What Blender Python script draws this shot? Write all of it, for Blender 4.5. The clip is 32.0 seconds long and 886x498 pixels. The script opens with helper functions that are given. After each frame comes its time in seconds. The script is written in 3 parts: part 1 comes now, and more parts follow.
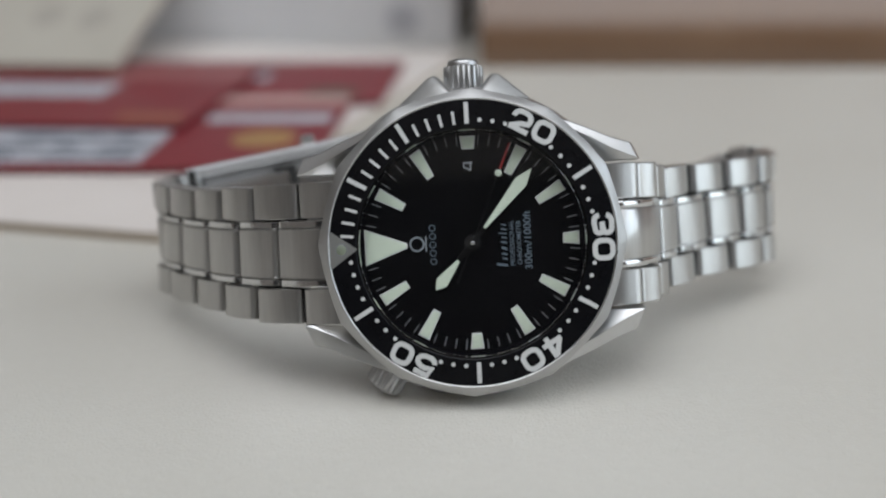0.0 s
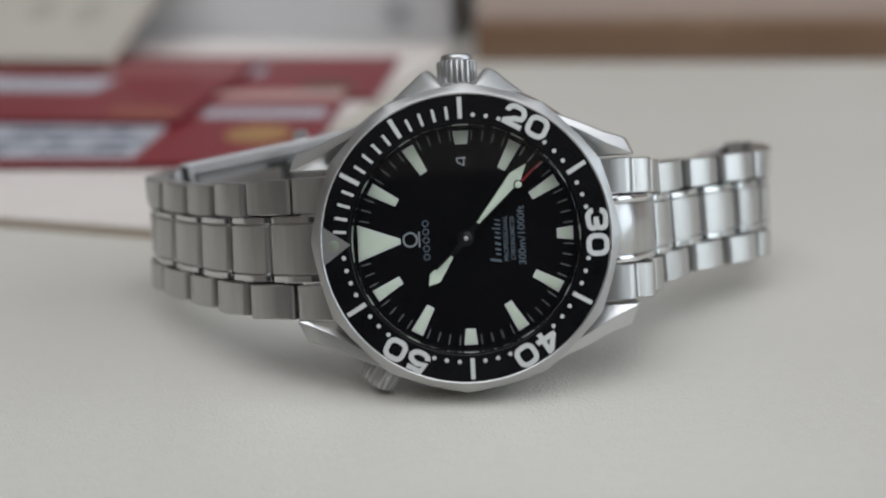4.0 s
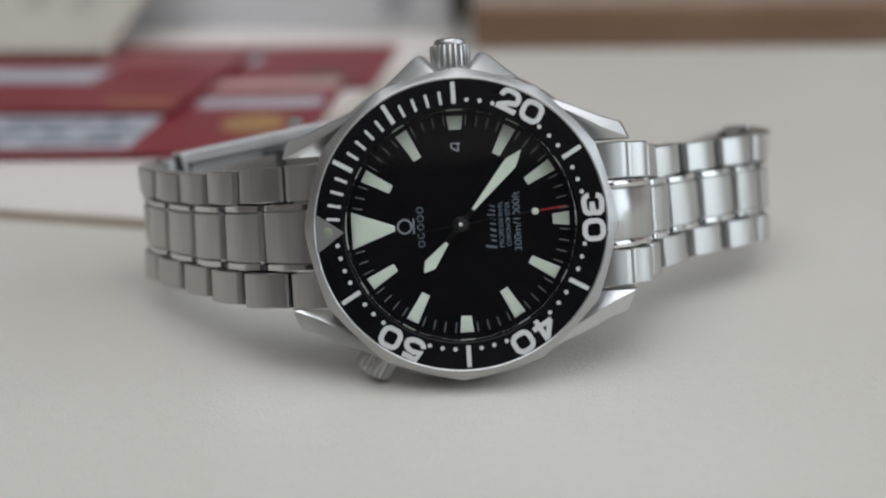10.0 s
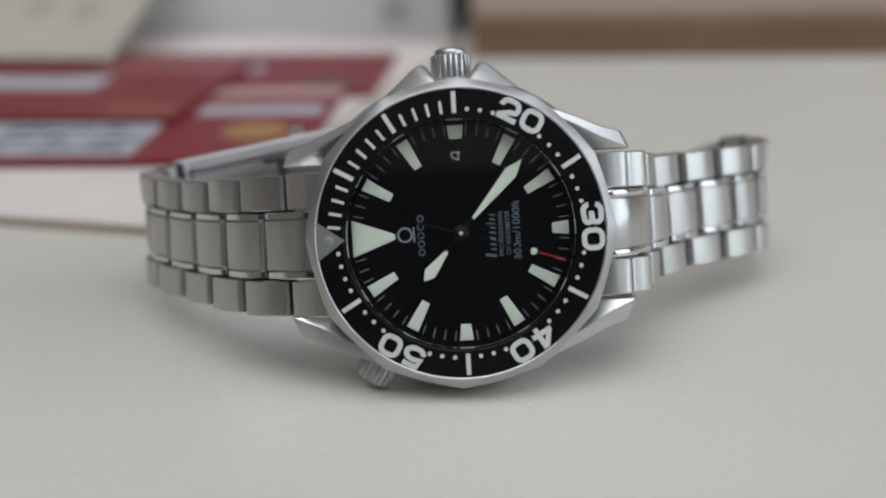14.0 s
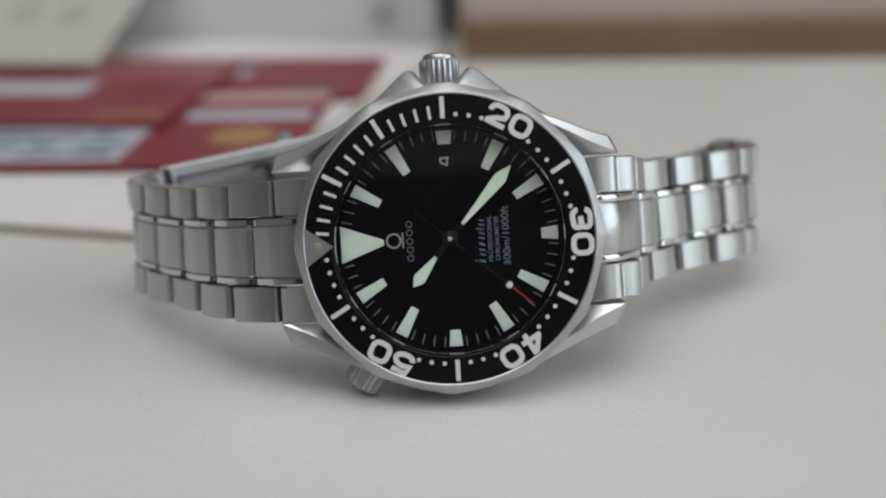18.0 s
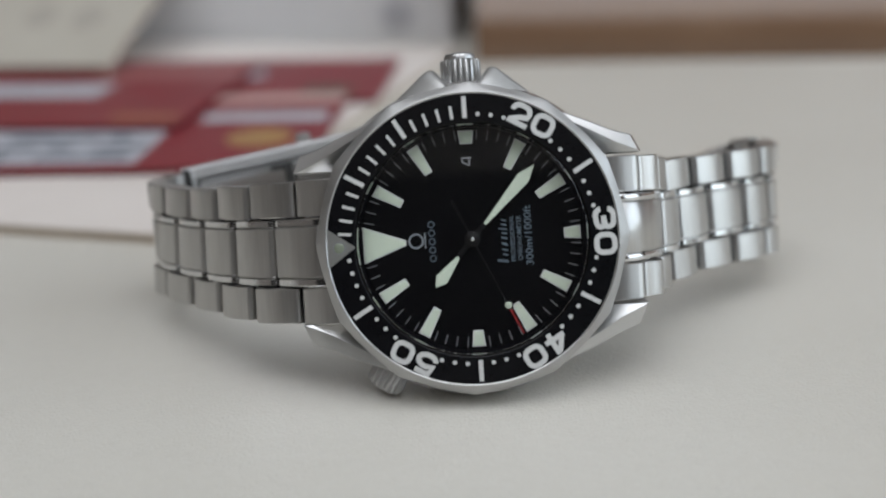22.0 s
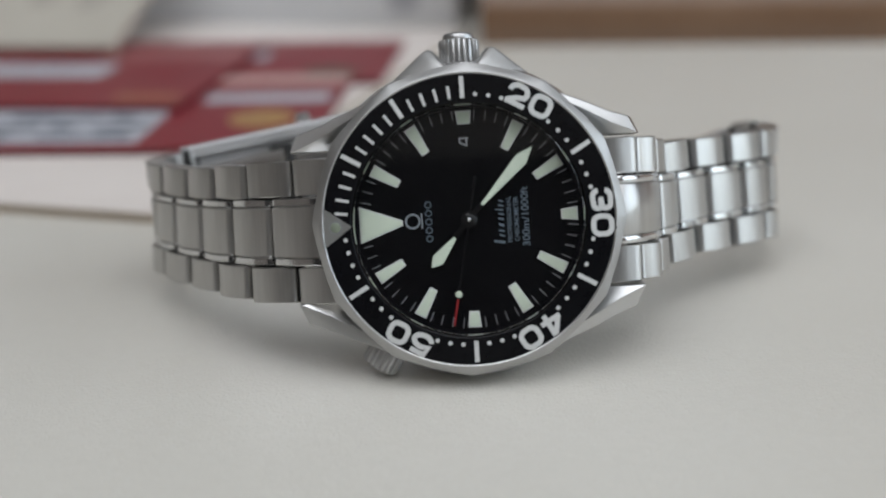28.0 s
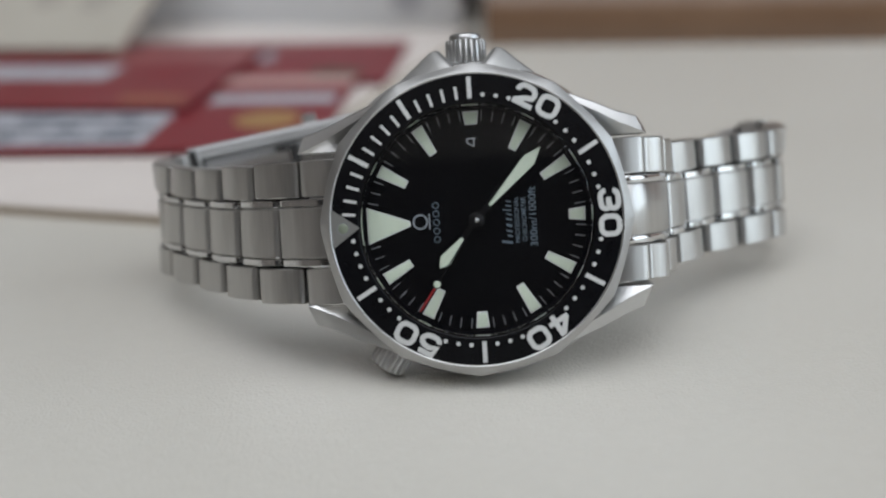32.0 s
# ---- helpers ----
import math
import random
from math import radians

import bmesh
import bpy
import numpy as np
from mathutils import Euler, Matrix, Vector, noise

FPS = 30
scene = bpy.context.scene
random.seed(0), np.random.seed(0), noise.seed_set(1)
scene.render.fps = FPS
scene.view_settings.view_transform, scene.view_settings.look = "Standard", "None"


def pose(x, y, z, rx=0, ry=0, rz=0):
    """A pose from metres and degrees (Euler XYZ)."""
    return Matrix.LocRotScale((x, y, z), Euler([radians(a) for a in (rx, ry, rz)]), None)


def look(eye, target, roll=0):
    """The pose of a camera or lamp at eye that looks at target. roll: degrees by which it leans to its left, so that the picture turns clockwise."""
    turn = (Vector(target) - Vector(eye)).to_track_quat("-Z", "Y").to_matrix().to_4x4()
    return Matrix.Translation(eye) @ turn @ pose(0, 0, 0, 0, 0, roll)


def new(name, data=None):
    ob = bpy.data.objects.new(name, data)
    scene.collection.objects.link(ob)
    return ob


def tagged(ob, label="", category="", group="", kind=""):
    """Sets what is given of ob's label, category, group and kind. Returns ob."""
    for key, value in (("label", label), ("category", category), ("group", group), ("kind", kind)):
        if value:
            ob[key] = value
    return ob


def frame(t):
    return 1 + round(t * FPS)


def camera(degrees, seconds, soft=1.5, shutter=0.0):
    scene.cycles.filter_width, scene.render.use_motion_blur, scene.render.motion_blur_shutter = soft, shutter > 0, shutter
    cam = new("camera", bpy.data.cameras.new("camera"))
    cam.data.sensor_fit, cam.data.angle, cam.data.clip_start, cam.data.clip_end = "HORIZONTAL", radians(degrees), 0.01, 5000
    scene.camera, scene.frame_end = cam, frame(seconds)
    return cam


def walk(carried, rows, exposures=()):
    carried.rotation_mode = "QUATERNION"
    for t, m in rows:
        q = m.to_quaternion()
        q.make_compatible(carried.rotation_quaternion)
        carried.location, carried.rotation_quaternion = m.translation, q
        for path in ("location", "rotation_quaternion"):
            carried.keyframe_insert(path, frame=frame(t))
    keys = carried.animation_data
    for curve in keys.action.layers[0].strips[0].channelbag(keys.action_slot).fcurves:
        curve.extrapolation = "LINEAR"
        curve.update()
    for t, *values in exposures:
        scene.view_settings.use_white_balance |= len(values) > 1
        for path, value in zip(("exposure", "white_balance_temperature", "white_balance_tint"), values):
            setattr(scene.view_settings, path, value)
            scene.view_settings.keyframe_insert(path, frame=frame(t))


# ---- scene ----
# camera: hand-held, a few millimetres of drift round one stand-point
cam = camera(37.64, 32.0, soft=2.2)
cam.data.dof.use_dof = True
cam.data.dof.focus_distance = 0.177
cam.data.dof.aperture_fstop = 10.5
ROWS = [
    (0, -0.00553, -0.16640, 0.07750, 71.449, 1.046, -0.613),
    (0.5, -0.00551, -0.16650, 0.07783, 71.440, 1.037, -0.527),
    (1, -0.00581, -0.16639, 0.07767, 71.511, 0.995, -0.485),
    (1.5, -0.00520, -0.16626, 0.07762, 71.385, 1.009, -0.641),
    (2, -0.00463, -0.16605, 0.07707, 71.178, 1.140, -0.666),
    (2.5, -0.00460, -0.16601, 0.07724, 71.142, 1.169, -0.597),
    (3, -0.00464, -0.16584, 0.07741, 71.281, 1.096, -0.772),
    (3.5, -0.00481, -0.16566, 0.07726, 71.215, 1.085, -0.766),
    (5.5, -0.00509, -0.16575, 0.07756, 71.322, 1.121, -0.589),
    (6, -0.00520, -0.16565, 0.07734, 71.344, 1.215, -0.591),
    (6.5, -0.00533, -0.16538, 0.07739, 71.408, 1.305, -0.516),
    (7, -0.00492, -0.16503, 0.07701, 71.192, 1.445, -0.769),
    (7.5, -0.00530, -0.16504, 0.07701, 71.240, 1.438, -0.603),
    (8, -0.00568, -0.16530, 0.07711, 71.369, 1.371, -0.478),
    (8.5, -0.00566, -0.16541, 0.07730, 71.401, 1.404, -0.493),
    (9, -0.00497, -0.16478, 0.07679, 71.159, 1.408, -0.675),
    (9.5, -0.00436, -0.16412, 0.07632, 70.896, 1.537, -0.888),
    (10, -0.00390, -0.16422, 0.07629, 70.795, 1.583, -0.789),
    (10.5, -0.00297, -0.16376, 0.07606, 70.619, 1.545, -1.180),
    (11, -0.00387, -0.16453, 0.07635, 70.820, 1.554, -0.791),
    (11.5, -0.00381, -0.16425, 0.07612, 70.788, 1.510, -0.910),
    (12, -0.00409, -0.16438, 0.07632, 70.786, 1.475, -0.831),
    (12.5, -0.00389, -0.16476, 0.07647, 70.945, 1.501, -0.749),
    (13, -0.00396, -0.16486, 0.07640, 70.867, 1.429, -0.652),
    (13.5, -0.00406, -0.16489, 0.07663, 71.139, 1.449, -0.689),
    (14, -0.00404, -0.16500, 0.07672, 71.120, 1.386, -0.766),
    (14.5, -0.00353, -0.16469, 0.07683, 71.149, 1.349, -1.040),
    (16.5, -0.00382, -0.16443, 0.07734, 71.525, 1.351, -1.209),
    (17, -0.00345, -0.16425, 0.07700, 71.449, 1.359, -1.236),
    (17.5, -0.00298, -0.16376, 0.07662, 71.150, 1.418, -1.590),
    (18, -0.00403, -0.16436, 0.07683, 71.257, 1.425, -1.292),
    (18.5, -0.00370, -0.16499, 0.07740, 71.507, 1.311, -1.348),
    (19, -0.00387, -0.16574, 0.07704, 71.443, 1.401, -1.081),
    (19.5, -0.00325, -0.16560, 0.07699, 71.329, 1.449, -1.219),
    (20, -0.00243, -0.16401, 0.07656, 70.992, 1.707, -1.431),
    (20.5, -0.00486, -0.16433, 0.07672, 71.269, 1.852, -1.018),
    (21, -0.00474, -0.16353, 0.07612, 70.896, 1.905, -1.082),
    (21.5, -0.00534, -0.16386, 0.07653, 71.269, 1.877, -0.952),
    (22, -0.00571, -0.16404, 0.07662, 71.322, 1.823, -0.962),
    (22.5, -0.00581, -0.16434, 0.07660, 71.303, 1.886, -0.927),
    (23, -0.00559, -0.16431, 0.07661, 71.344, 1.920, -1.022),
    (23.5, -0.00589, -0.16426, 0.07671, 71.349, 1.922, -0.989),
    (24, -0.00594, -0.16423, 0.07681, 71.320, 1.915, -1.006),
    (24.5, -0.00568, -0.16433, 0.07716, 71.652, 1.736, -0.912),
    (25, -0.00524, -0.16448, 0.07710, 71.527, 1.671, -1.228),
    (25.5, -0.00569, -0.16492, 0.07746, 71.669, 1.502, -0.903),
    (27.5, -0.00440, -0.16459, 0.07623, 71.021, 1.415, -0.462),
    (28, -0.00419, -0.16394, 0.07583, 70.692, 1.515, -0.484),
    (28.5, -0.00419, -0.16417, 0.07602, 70.786, 1.554, -0.650),
    (29, -0.00456, -0.16423, 0.07597, 70.785, 1.678, -0.557),
    (29.5, -0.00370, -0.16303, 0.07553, 70.440, 1.806, -1.022),
    (30, -0.00430, -0.16333, 0.07552, 70.620, 1.767, -0.528),
    (30.5, -0.00488, -0.16377, 0.07570, 70.638, 1.746, -0.440),
    (31, -0.00510, -0.16395, 0.07591, 70.619, 1.809, -0.440),
    (31.5, -0.00497, -0.16376, 0.07579, 70.653, 1.746, -0.513),
    (32, -0.00478, -0.16387, 0.07584, 70.714, 1.730, -0.404),
]
walk(cam, [(t, pose(x, y, z, rx, ry, rz)) for t, x, y, z, rx, ry, rz in ROWS])

# ---- light ----
ROOF_POWER, WINDOW_POWER = 32.3, 10.0
scene.view_settings.exposure = 0.0
world = bpy.data.worlds.new("sky")
scene.world = world
world.use_nodes = True
_wn = world.node_tree.nodes
_sky = _wn.new("ShaderNodeTexSky")
_sky.sky_type, _sky.sun_disc = "NISHITA", False
_sky.sun_elevation, _sky.sun_rotation = radians(38), radians(60)
world.node_tree.links.new(_sky.outputs[0], _wn["Background"].inputs[0])
_wn["Background"].inputs[1].default_value = 0.08


def window_light(name, m, w, h, power, colour):
    d = bpy.data.lights.new(name, "AREA")
    d.shape, d.size, d.size_y, d.energy, d.color = "RECTANGLE", w, h, power, colour
    ob = new(name, d)
    ob.matrix_world = m
    return ob


# overhead and side lamps added for soft light; their windows are never in view
window_light("added_overhead_light", look((-0.01, -0.72, 1.78), (-0.01, -0.7199, 0.0)), 2.25, 1.85, ROOF_POWER, (0.945, 0.97, 1.0))
window_light("added_side_light", look((1.22, -0.42, 0.67), (0.0, -0.42, 0.67)), 1.5, 1.22, WINDOW_POWER, (0.83, 0.93, 1.0))

# ---- materials ----


def mat(name):
    m = bpy.data.materials.new(name)
    m.use_nodes = True
    return m, m.node_tree.nodes, m.node_tree.links, m.node_tree.nodes["Principled BSDF"]


def plain(name, colour, rough=0.5, metal=0.0, spec=0.5):
    m, n, l, b = mat(name)
    b.inputs["Base Color"].default_value = (*colour, 1)
    b.inputs["Roughness"].default_value = rough
    b.inputs["Metallic"].default_value = metal
    b.inputs["Specular IOR Level"].default_value = spec
    return m


def varied(name, c0, c1, rough=(0.4, 0.5), metal=0.0, scale=200.0, stretch=(1, 1, 1), bump=0.0, bump_scale=None, fine=None, spec=0.5, rnd=0.0, dist=0.0002, kind="noise"):
    """Two-scale variation of colour and gloss, with a fine relief."""
    m, n, l, b = mat(name)
    tc, mp = n.new("ShaderNodeTexCoord"), n.new("ShaderNodeMapping")
    mp.inputs["Scale"].default_value = stretch
    l.new(tc.outputs["Object"], mp.inputs[0])
    big = n.new("ShaderNodeTexNoise")
    big.inputs["Scale"].default_value, big.inputs["Detail"].default_value = scale, 6
    l.new(mp.outputs[0], big.inputs["Vector"])
    small = n.new("ShaderNodeTexNoise")
    small.inputs["Scale"].default_value, small.inputs["Detail"].default_value = fine or scale * 9, 3
    l.new(mp.outputs[0], small.inputs["Vector"])
    mix = n.new("ShaderNodeMath")
    mix.operation = "MULTIPLY_ADD"
    mix.inputs[1].default_value = 0.35
    l.new(small.outputs[0], mix.inputs[0])
    half = n.new("ShaderNodeMath")
    half.operation = "MULTIPLY"
    half.inputs[1].default_value = 0.65
    l.new(big.outputs[0], half.inputs[0])
    l.new(half.outputs[0], mix.inputs[2])
    fac = mix.outputs[0]
    if rnd:
        oi = n.new("ShaderNodeObjectInfo")
        add = n.new("ShaderNodeMath")
        add.operation = "MULTIPLY_ADD"
        add.inputs[1].default_value = rnd
        l.new(oi.outputs["Random"], add.inputs[0])
        l.new(fac, add.inputs[2])
        fac = add.outputs[0]
    ramp = n.new("ShaderNodeValToRGB")
    ramp.color_ramp.elements[0].position, ramp.color_ramp.elements[1].position = 0.3, 0.7 + rnd
    ramp.color_ramp.elements[0].color, ramp.color_ramp.elements[1].color = (*c0, 1), (*c1, 1)
    l.new(fac, ramp.inputs[0])
    l.new(ramp.outputs[0], b.inputs["Base Color"])
    mr = n.new("ShaderNodeMapRange")
    mr.inputs["From Min"].default_value, mr.inputs["From Max"].default_value = 0.3, 0.7
    mr.inputs["To Min"].default_value, mr.inputs["To Max"].default_value = rough
    l.new(fac, mr.inputs[0])
    l.new(mr.outputs[0], b.inputs["Roughness"])
    b.inputs["Metallic"].default_value = metal
    b.inputs["Specular IOR Level"].default_value = spec
    if bump:
        bp = n.new("ShaderNodeBump")
        bp.inputs["Strength"].default_value, bp.inputs["Distance"].default_value = bump, dist
        src = small.outputs[0]
        if kind == "pebble":
            vo = n.new("ShaderNodeTexVoronoi")
            vo.feature = "SMOOTH_F1"
            vo.inputs["Scale"].default_value = bump_scale
            vo.inputs["Smoothness"].default_value = 0.6
            l.new(mp.outputs[0], vo.inputs["Vector"])
            src = vo.outputs["Distance"]
        l.new(src, bp.inputs["Height"])
        l.new(bp.outputs[0], b.inputs["Normal"])
    return m


BRUSHED = varied("brushed_steel", (0.46, 0.452, 0.44), (0.64, 0.63, 0.615), (0.25, 0.36), 1.0, 260, (1, 0.05, 1), 0.10, None, 3000, rnd=0.12, dist=0.00001)
BRUSHED_SIDE = varied("brushed_steel_clasp", (0.40, 0.40, 0.40), (0.48, 0.48, 0.48), (0.42, 0.52), 1.0, 240, (0.08, 1, 1), 0.08, None, 2400, dist=0.00003)
POLISHED = varied("polished_steel", (0.68, 0.68, 0.68), (0.73, 0.73, 0.73), (0.10, 0.16), 1.0, 120)
SATIN = varied("satin_steel", (0.62, 0.62, 0.62), (0.67, 0.67, 0.67), (0.26, 0.32), 1.0, 120)
LUGSTEEL = varied("lug_steel", (0.56, 0.557, 0.552), (0.62, 0.617, 0.612), (0.29, 0.37), 1.0, 120)
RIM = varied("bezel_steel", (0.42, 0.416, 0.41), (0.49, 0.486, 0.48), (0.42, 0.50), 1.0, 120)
CROWNM = varied("crown_steel", (0.48, 0.478, 0.475), (0.56, 0.558, 0.555), (0.34, 0.42), 1.0, 300)
INSERT = varied("black_bezel_enamel", (0.0038, 0.0039, 0.0048), (0.0062, 0.0063, 0.0076), (0.18, 0.26), 0.0, 500, spec=0.18)
DIAL = varied("black_dial_lacquer", (0.0015, 0.0015, 0.002), (0.0030, 0.0030, 0.0036), (0.08, 0.12), 0.0, 400, spec=0.035)
GASKET = varied("black_gasket", (0.004, 0.004, 0.004), (0.007, 0.007, 0.007), (0.07, 0.11), 0.0, 400, spec=0.25)
REHAUT = varied("black_dial_ring", (0.002, 0.002, 0.003), (0.004, 0.004, 0.005), (0.3, 0.4), 0.0, 400, spec=0.0)
LUME = varied("pale_green_lume", (0.45, 0.515, 0.42), (0.53, 0.595, 0.485), (0.6, 0.75), 0.0, 700, bump=0.1, dist=0.00003)
PEARL = plain("dim_lume_pearl", (0.21, 0.24, 0.185), 0.25)
WHITE = varied("white_print", (0.57, 0.575, 0.57), (0.63, 0.635, 0.63), (0.45, 0.6), 0.0, 900)
TRACK = plain("grey_minute_print", (0.19, 0.195, 0.21), 0.5)
PRINT = plain("silver_print", (0.095, 0.125, 0.155), 0.4)
SIGN = plain("silver_sign", (0.30, 0.33, 0.36), 0.35, 0.5)
DATE = plain("white_date_print", (0.33, 0.35, 0.37), 0.5)
RED = plain("red_paint", (0.24, 0.008, 0.010), 0.35)
BLACKED = plain("black_hand_metal", (0.012, 0.012, 0.013), 0.18, 0.6)
# near-black on the link cores puts the gaps' shade into the colour
DARKSLOT = plain("dark_joint", (0.03, 0.03, 0.03), 0.6, 0.3)
LEATHERETTE = varied("cream_leatherette", (0.60, 0.575, 0.52), (0.66, 0.635, 0.58), (0.31, 0.41), 0.0, 14, (1, 1, 1), 1.0, 2700, 500, dist=0.00012, kind="pebble", spec=0.5)
CREAM = varied("cream_card_stock", (0.69, 0.63, 0.59), (0.75, 0.69, 0.65), (0.55, 0.7), 0.0, 40)
CREAM_EDGE = plain("cream_paper_edge", (0.50, 0.43, 0.35), 0.8)
CARD_RED = varied("red_card_gloss", (0.19, 0.019, 0.026), (0.235, 0.027, 0.036), (0.34, 0.42), 0.0, 60, spec=0.15)
# edge coloured darker than the cover to carry the shadow line below it
CARD_EDGE = plain("shaded_red_card_edge", (0.12, 0.012, 0.016), 0.6)
SILVER_FOIL = varied("silver_label_foil", (0.42, 0.43, 0.48), (0.58, 0.60, 0.65), (0.35, 0.5), 0.2, 130, fine=420)
GREY_PRINT = plain("grey_label_print", (0.09, 0.105, 0.14), 0.5)
GOLD = varied("gold_seal_foil", (0.42, 0.22, 0.07), (0.52, 0.30, 0.10), (0.35, 0.45), 0.4, 120)
OLIVE = plain("olive_print", (0.075, 0.072, 0.042), 0.5)
BOXGREY = varied("pale_grey_box_paper", (0.66, 0.655, 0.665), (0.71, 0.705, 0.715), (0.5, 0.6), 0.0, 20)
BEIGE = varied("beige_booklet_cover", (0.455, 0.42, 0.36), (0.52, 0.485, 0.42), (0.45, 0.55), 0.0, 30)
BEIGE_MARK = plain("grey_beige_print", (0.40, 0.365, 0.32), 0.6)
LEATHER = varied("brown_leather", (0.155, 0.080, 0.040), (0.205, 0.115, 0.062), (0.3, 0.38), 0.0, 25, (1, 1, 1), 0.2, 700, 300, dist=0.0001, kind="pebble", spec=0.9)
PALE_BAND = varied("pale_pink_band", (0.50, 0.30, 0.28), (0.56, 0.36, 0.33), (0.4, 0.5))
DULL_BAND = varied("dull_pink_band", (0.27, 0.075, 0.078), (0.32, 0.10, 0.10), (0.4, 0.5))
DULL_GOLD = plain("dull_gold_print", (0.30, 0.10, 0.05), 0.45)
BOX_PRINT = plain("grey_box_print", (0.44, 0.44, 0.47), 0.6)
WOOD = varied("brown_varnished_wood", (0.085, 0.045, 0.024), (0.15, 0.085, 0.045), (0.22, 0.32), 0.0, 16, (1, 9, 1), 0.05, None, 120)
WALL = varied("off_white_wall_paint", (0.60, 0.585, 0.565), (0.66, 0.645, 0.62), (0.8, 0.9), 0.0, 3, bump=0.1, fine=160)
# dark, taupe and greige set what the dial and steel reflect from unseen walls
DARKWALL = varied("dark_reflection_wall", (0.03, 0.029, 0.029), (0.042, 0.041, 0.041), (0.8, 0.9), 0.0, 3, bump=0.1, fine=160)
TAUPE = varied("taupe_reflection_wall", (0.26, 0.235, 0.215), (0.31, 0.28, 0.26), (0.8, 0.9), 0.0, 3, bump=0.1, fine=160)
GREIGE = varied("greige_reflection_wall", (0.245, 0.222, 0.2), (0.285, 0.258, 0.235), (0.8, 0.9), 0.0, 3, bump=0.1, fine=160)
CEIL = varied("white_ceiling_paint", (0.72, 0.715, 0.70), (0.78, 0.775, 0.76), (0.85, 0.95), 0.0, 3)
FLOORM = varied("oak_floor_boards", (0.18, 0.11, 0.06), (0.27, 0.17, 0.095), (0.35, 0.5), 0.0, 4, (1, 10, 1), fine=60)
FRAMEM = plain("white_window_paint", (0.74, 0.74, 0.72), 0.4)


def glass(name, spec=0.5):
    m, n, l, b = mat(name)
    b.inputs["Base Color"].default_value = (1, 1, 1, 1)
    b.inputs["Transmission Weight"].default_value = 1
    b.inputs["Roughness"].default_value = 0.0
    b.inputs["IOR"].default_value = 1.5
    b.inputs["Specular IOR Level"].default_value = spec
    return m


CRYSTAL = glass("coated_sapphire_crystal", 0.12)
PANE = glass("window_glass")

# ---- mesh helpers: lengths in millimetres ----
MM = 0.001


def link_mesh(name, bm, material, smooth=35):
    for v in bm.verts:
        v.co *= MM
    bmesh.ops.recalc_face_normals(bm, faces=bm.faces)
    me = bpy.data.meshes.new(name)
    bm.to_mesh(me)
    bm.free()
    me.materials.append(material)
    if smooth:
        me.polygons.foreach_set("use_smooth", [True] * len(me.polygons))
        me.set_sharp_from_angle(angle=radians(smooth))
    return me


def part(name, bm, material, parent, label="", m=None, smooth=35):
    ob = new(name, link_mesh(name, bm, material, smooth))
    ob.parent = parent
    if m is not None:
        ob.matrix_local = m
    if label:
        ob["label"] = label
    return ob


def thing(name, m, label, category, group="", kind=""):
    ob = new(name)
    ob.matrix_world = m
    ob.empty_display_size = 0.01
    return tagged(ob, label, category, group, kind)


def rings(bm, loops, closed=True, cap0=False, cap1=False, wrap=False):
    """Skin rows of points, each row a ring."""
    rows = [[bm.verts.new(p) for p in loop] for loop in loops]
    n = len(rows[0])
    pairs = list(zip(rows, rows[1:])) + ([(rows[-1], rows[0])] if wrap else [])
    for a, b in pairs:
        for i in range(n if closed else n - 1):
            j = (i + 1) % n
            bm.faces.new((a[i], a[j], b[j], b[i]))
    if cap0:
        bm.faces.new(rows[0][::-1])
    if cap1:
        bm.faces.new(rows[-1])
    return rows


def lathe(profile, seg=128, radius=None, close=True, bm=None):
    """Turn a profile of (r, n) round the n axis; radius(r, n, angle) may wave it."""
    bm = bm or bmesh.new()
    loops = []
    for r, z in profile:
        loops.append([((radius(r, z, 2 * math.pi * k / seg) if radius else r) * math.cos(2 * math.pi * k / seg),
                       (radius(r, z, 2 * math.pi * k / seg) if radius else r) * math.sin(2 * math.pi * k / seg), z) for k in range(seg)])
    rings(bm, loops, wrap=close)
    return bm


def prism(outline, z0, z1, chamfer=0.0, bm=None):
    """An upright slab on an outline, with a chamfered top edge."""
    bm = bm or bmesh.new()
    c = Vector((sum(p[0] for p in outline) / len(outline), sum(p[1] for p in outline) / len(outline)))

    def shrink(p, d):
        v = Vector(p) - c
        return c + v * max(0.0, 1 - d / max(v.length, 1e-6))
    loops = [[(p[0], p[1], z0) for p in outline], [(p[0], p[1], z1 - chamfer) for p in outline]]
    if chamfer:
        loops.append([(*shrink(p, chamfer), z1) for p in outline])
    rings(bm, loops, cap0=True, cap1=True)
    return bm


def block(x0, x1, y0, y1, z0, z1, c=0.3, bm=None):
    """A box with all its edges chamfered a little."""
    bm = bm or bmesh.new()

    def ring(d, z):
        e = max(c - d, 0)
        pts = [(x0 + d + e, y0 + d), (x1 - d - e, y0 + d), (x1 - d, y0 + d + e), (x1 - d, y1 - d - e), (x1 - d - e, y1 - d), (x0 + d + e, y1 - d), (x0 + d, y1 - d - e), (x0 + d, y0 + d + e)]
        return [(*p, z) for p in pts]
    rings(bm, [ring(c * 0.9, z0), ring(0, z0 + c), ring(0, z1 - c), ring(c * 0.9, z1)], cap0=True, cap1=True)
    return bm


def minute(m, r, n=0.0):
    """A place on the dial: minute 15 points to the crown (v), 30 to u, 0 to -u."""
    a = radians(6 * m)
    return Vector((-math.cos(a) * r, math.sin(a) * r, n))


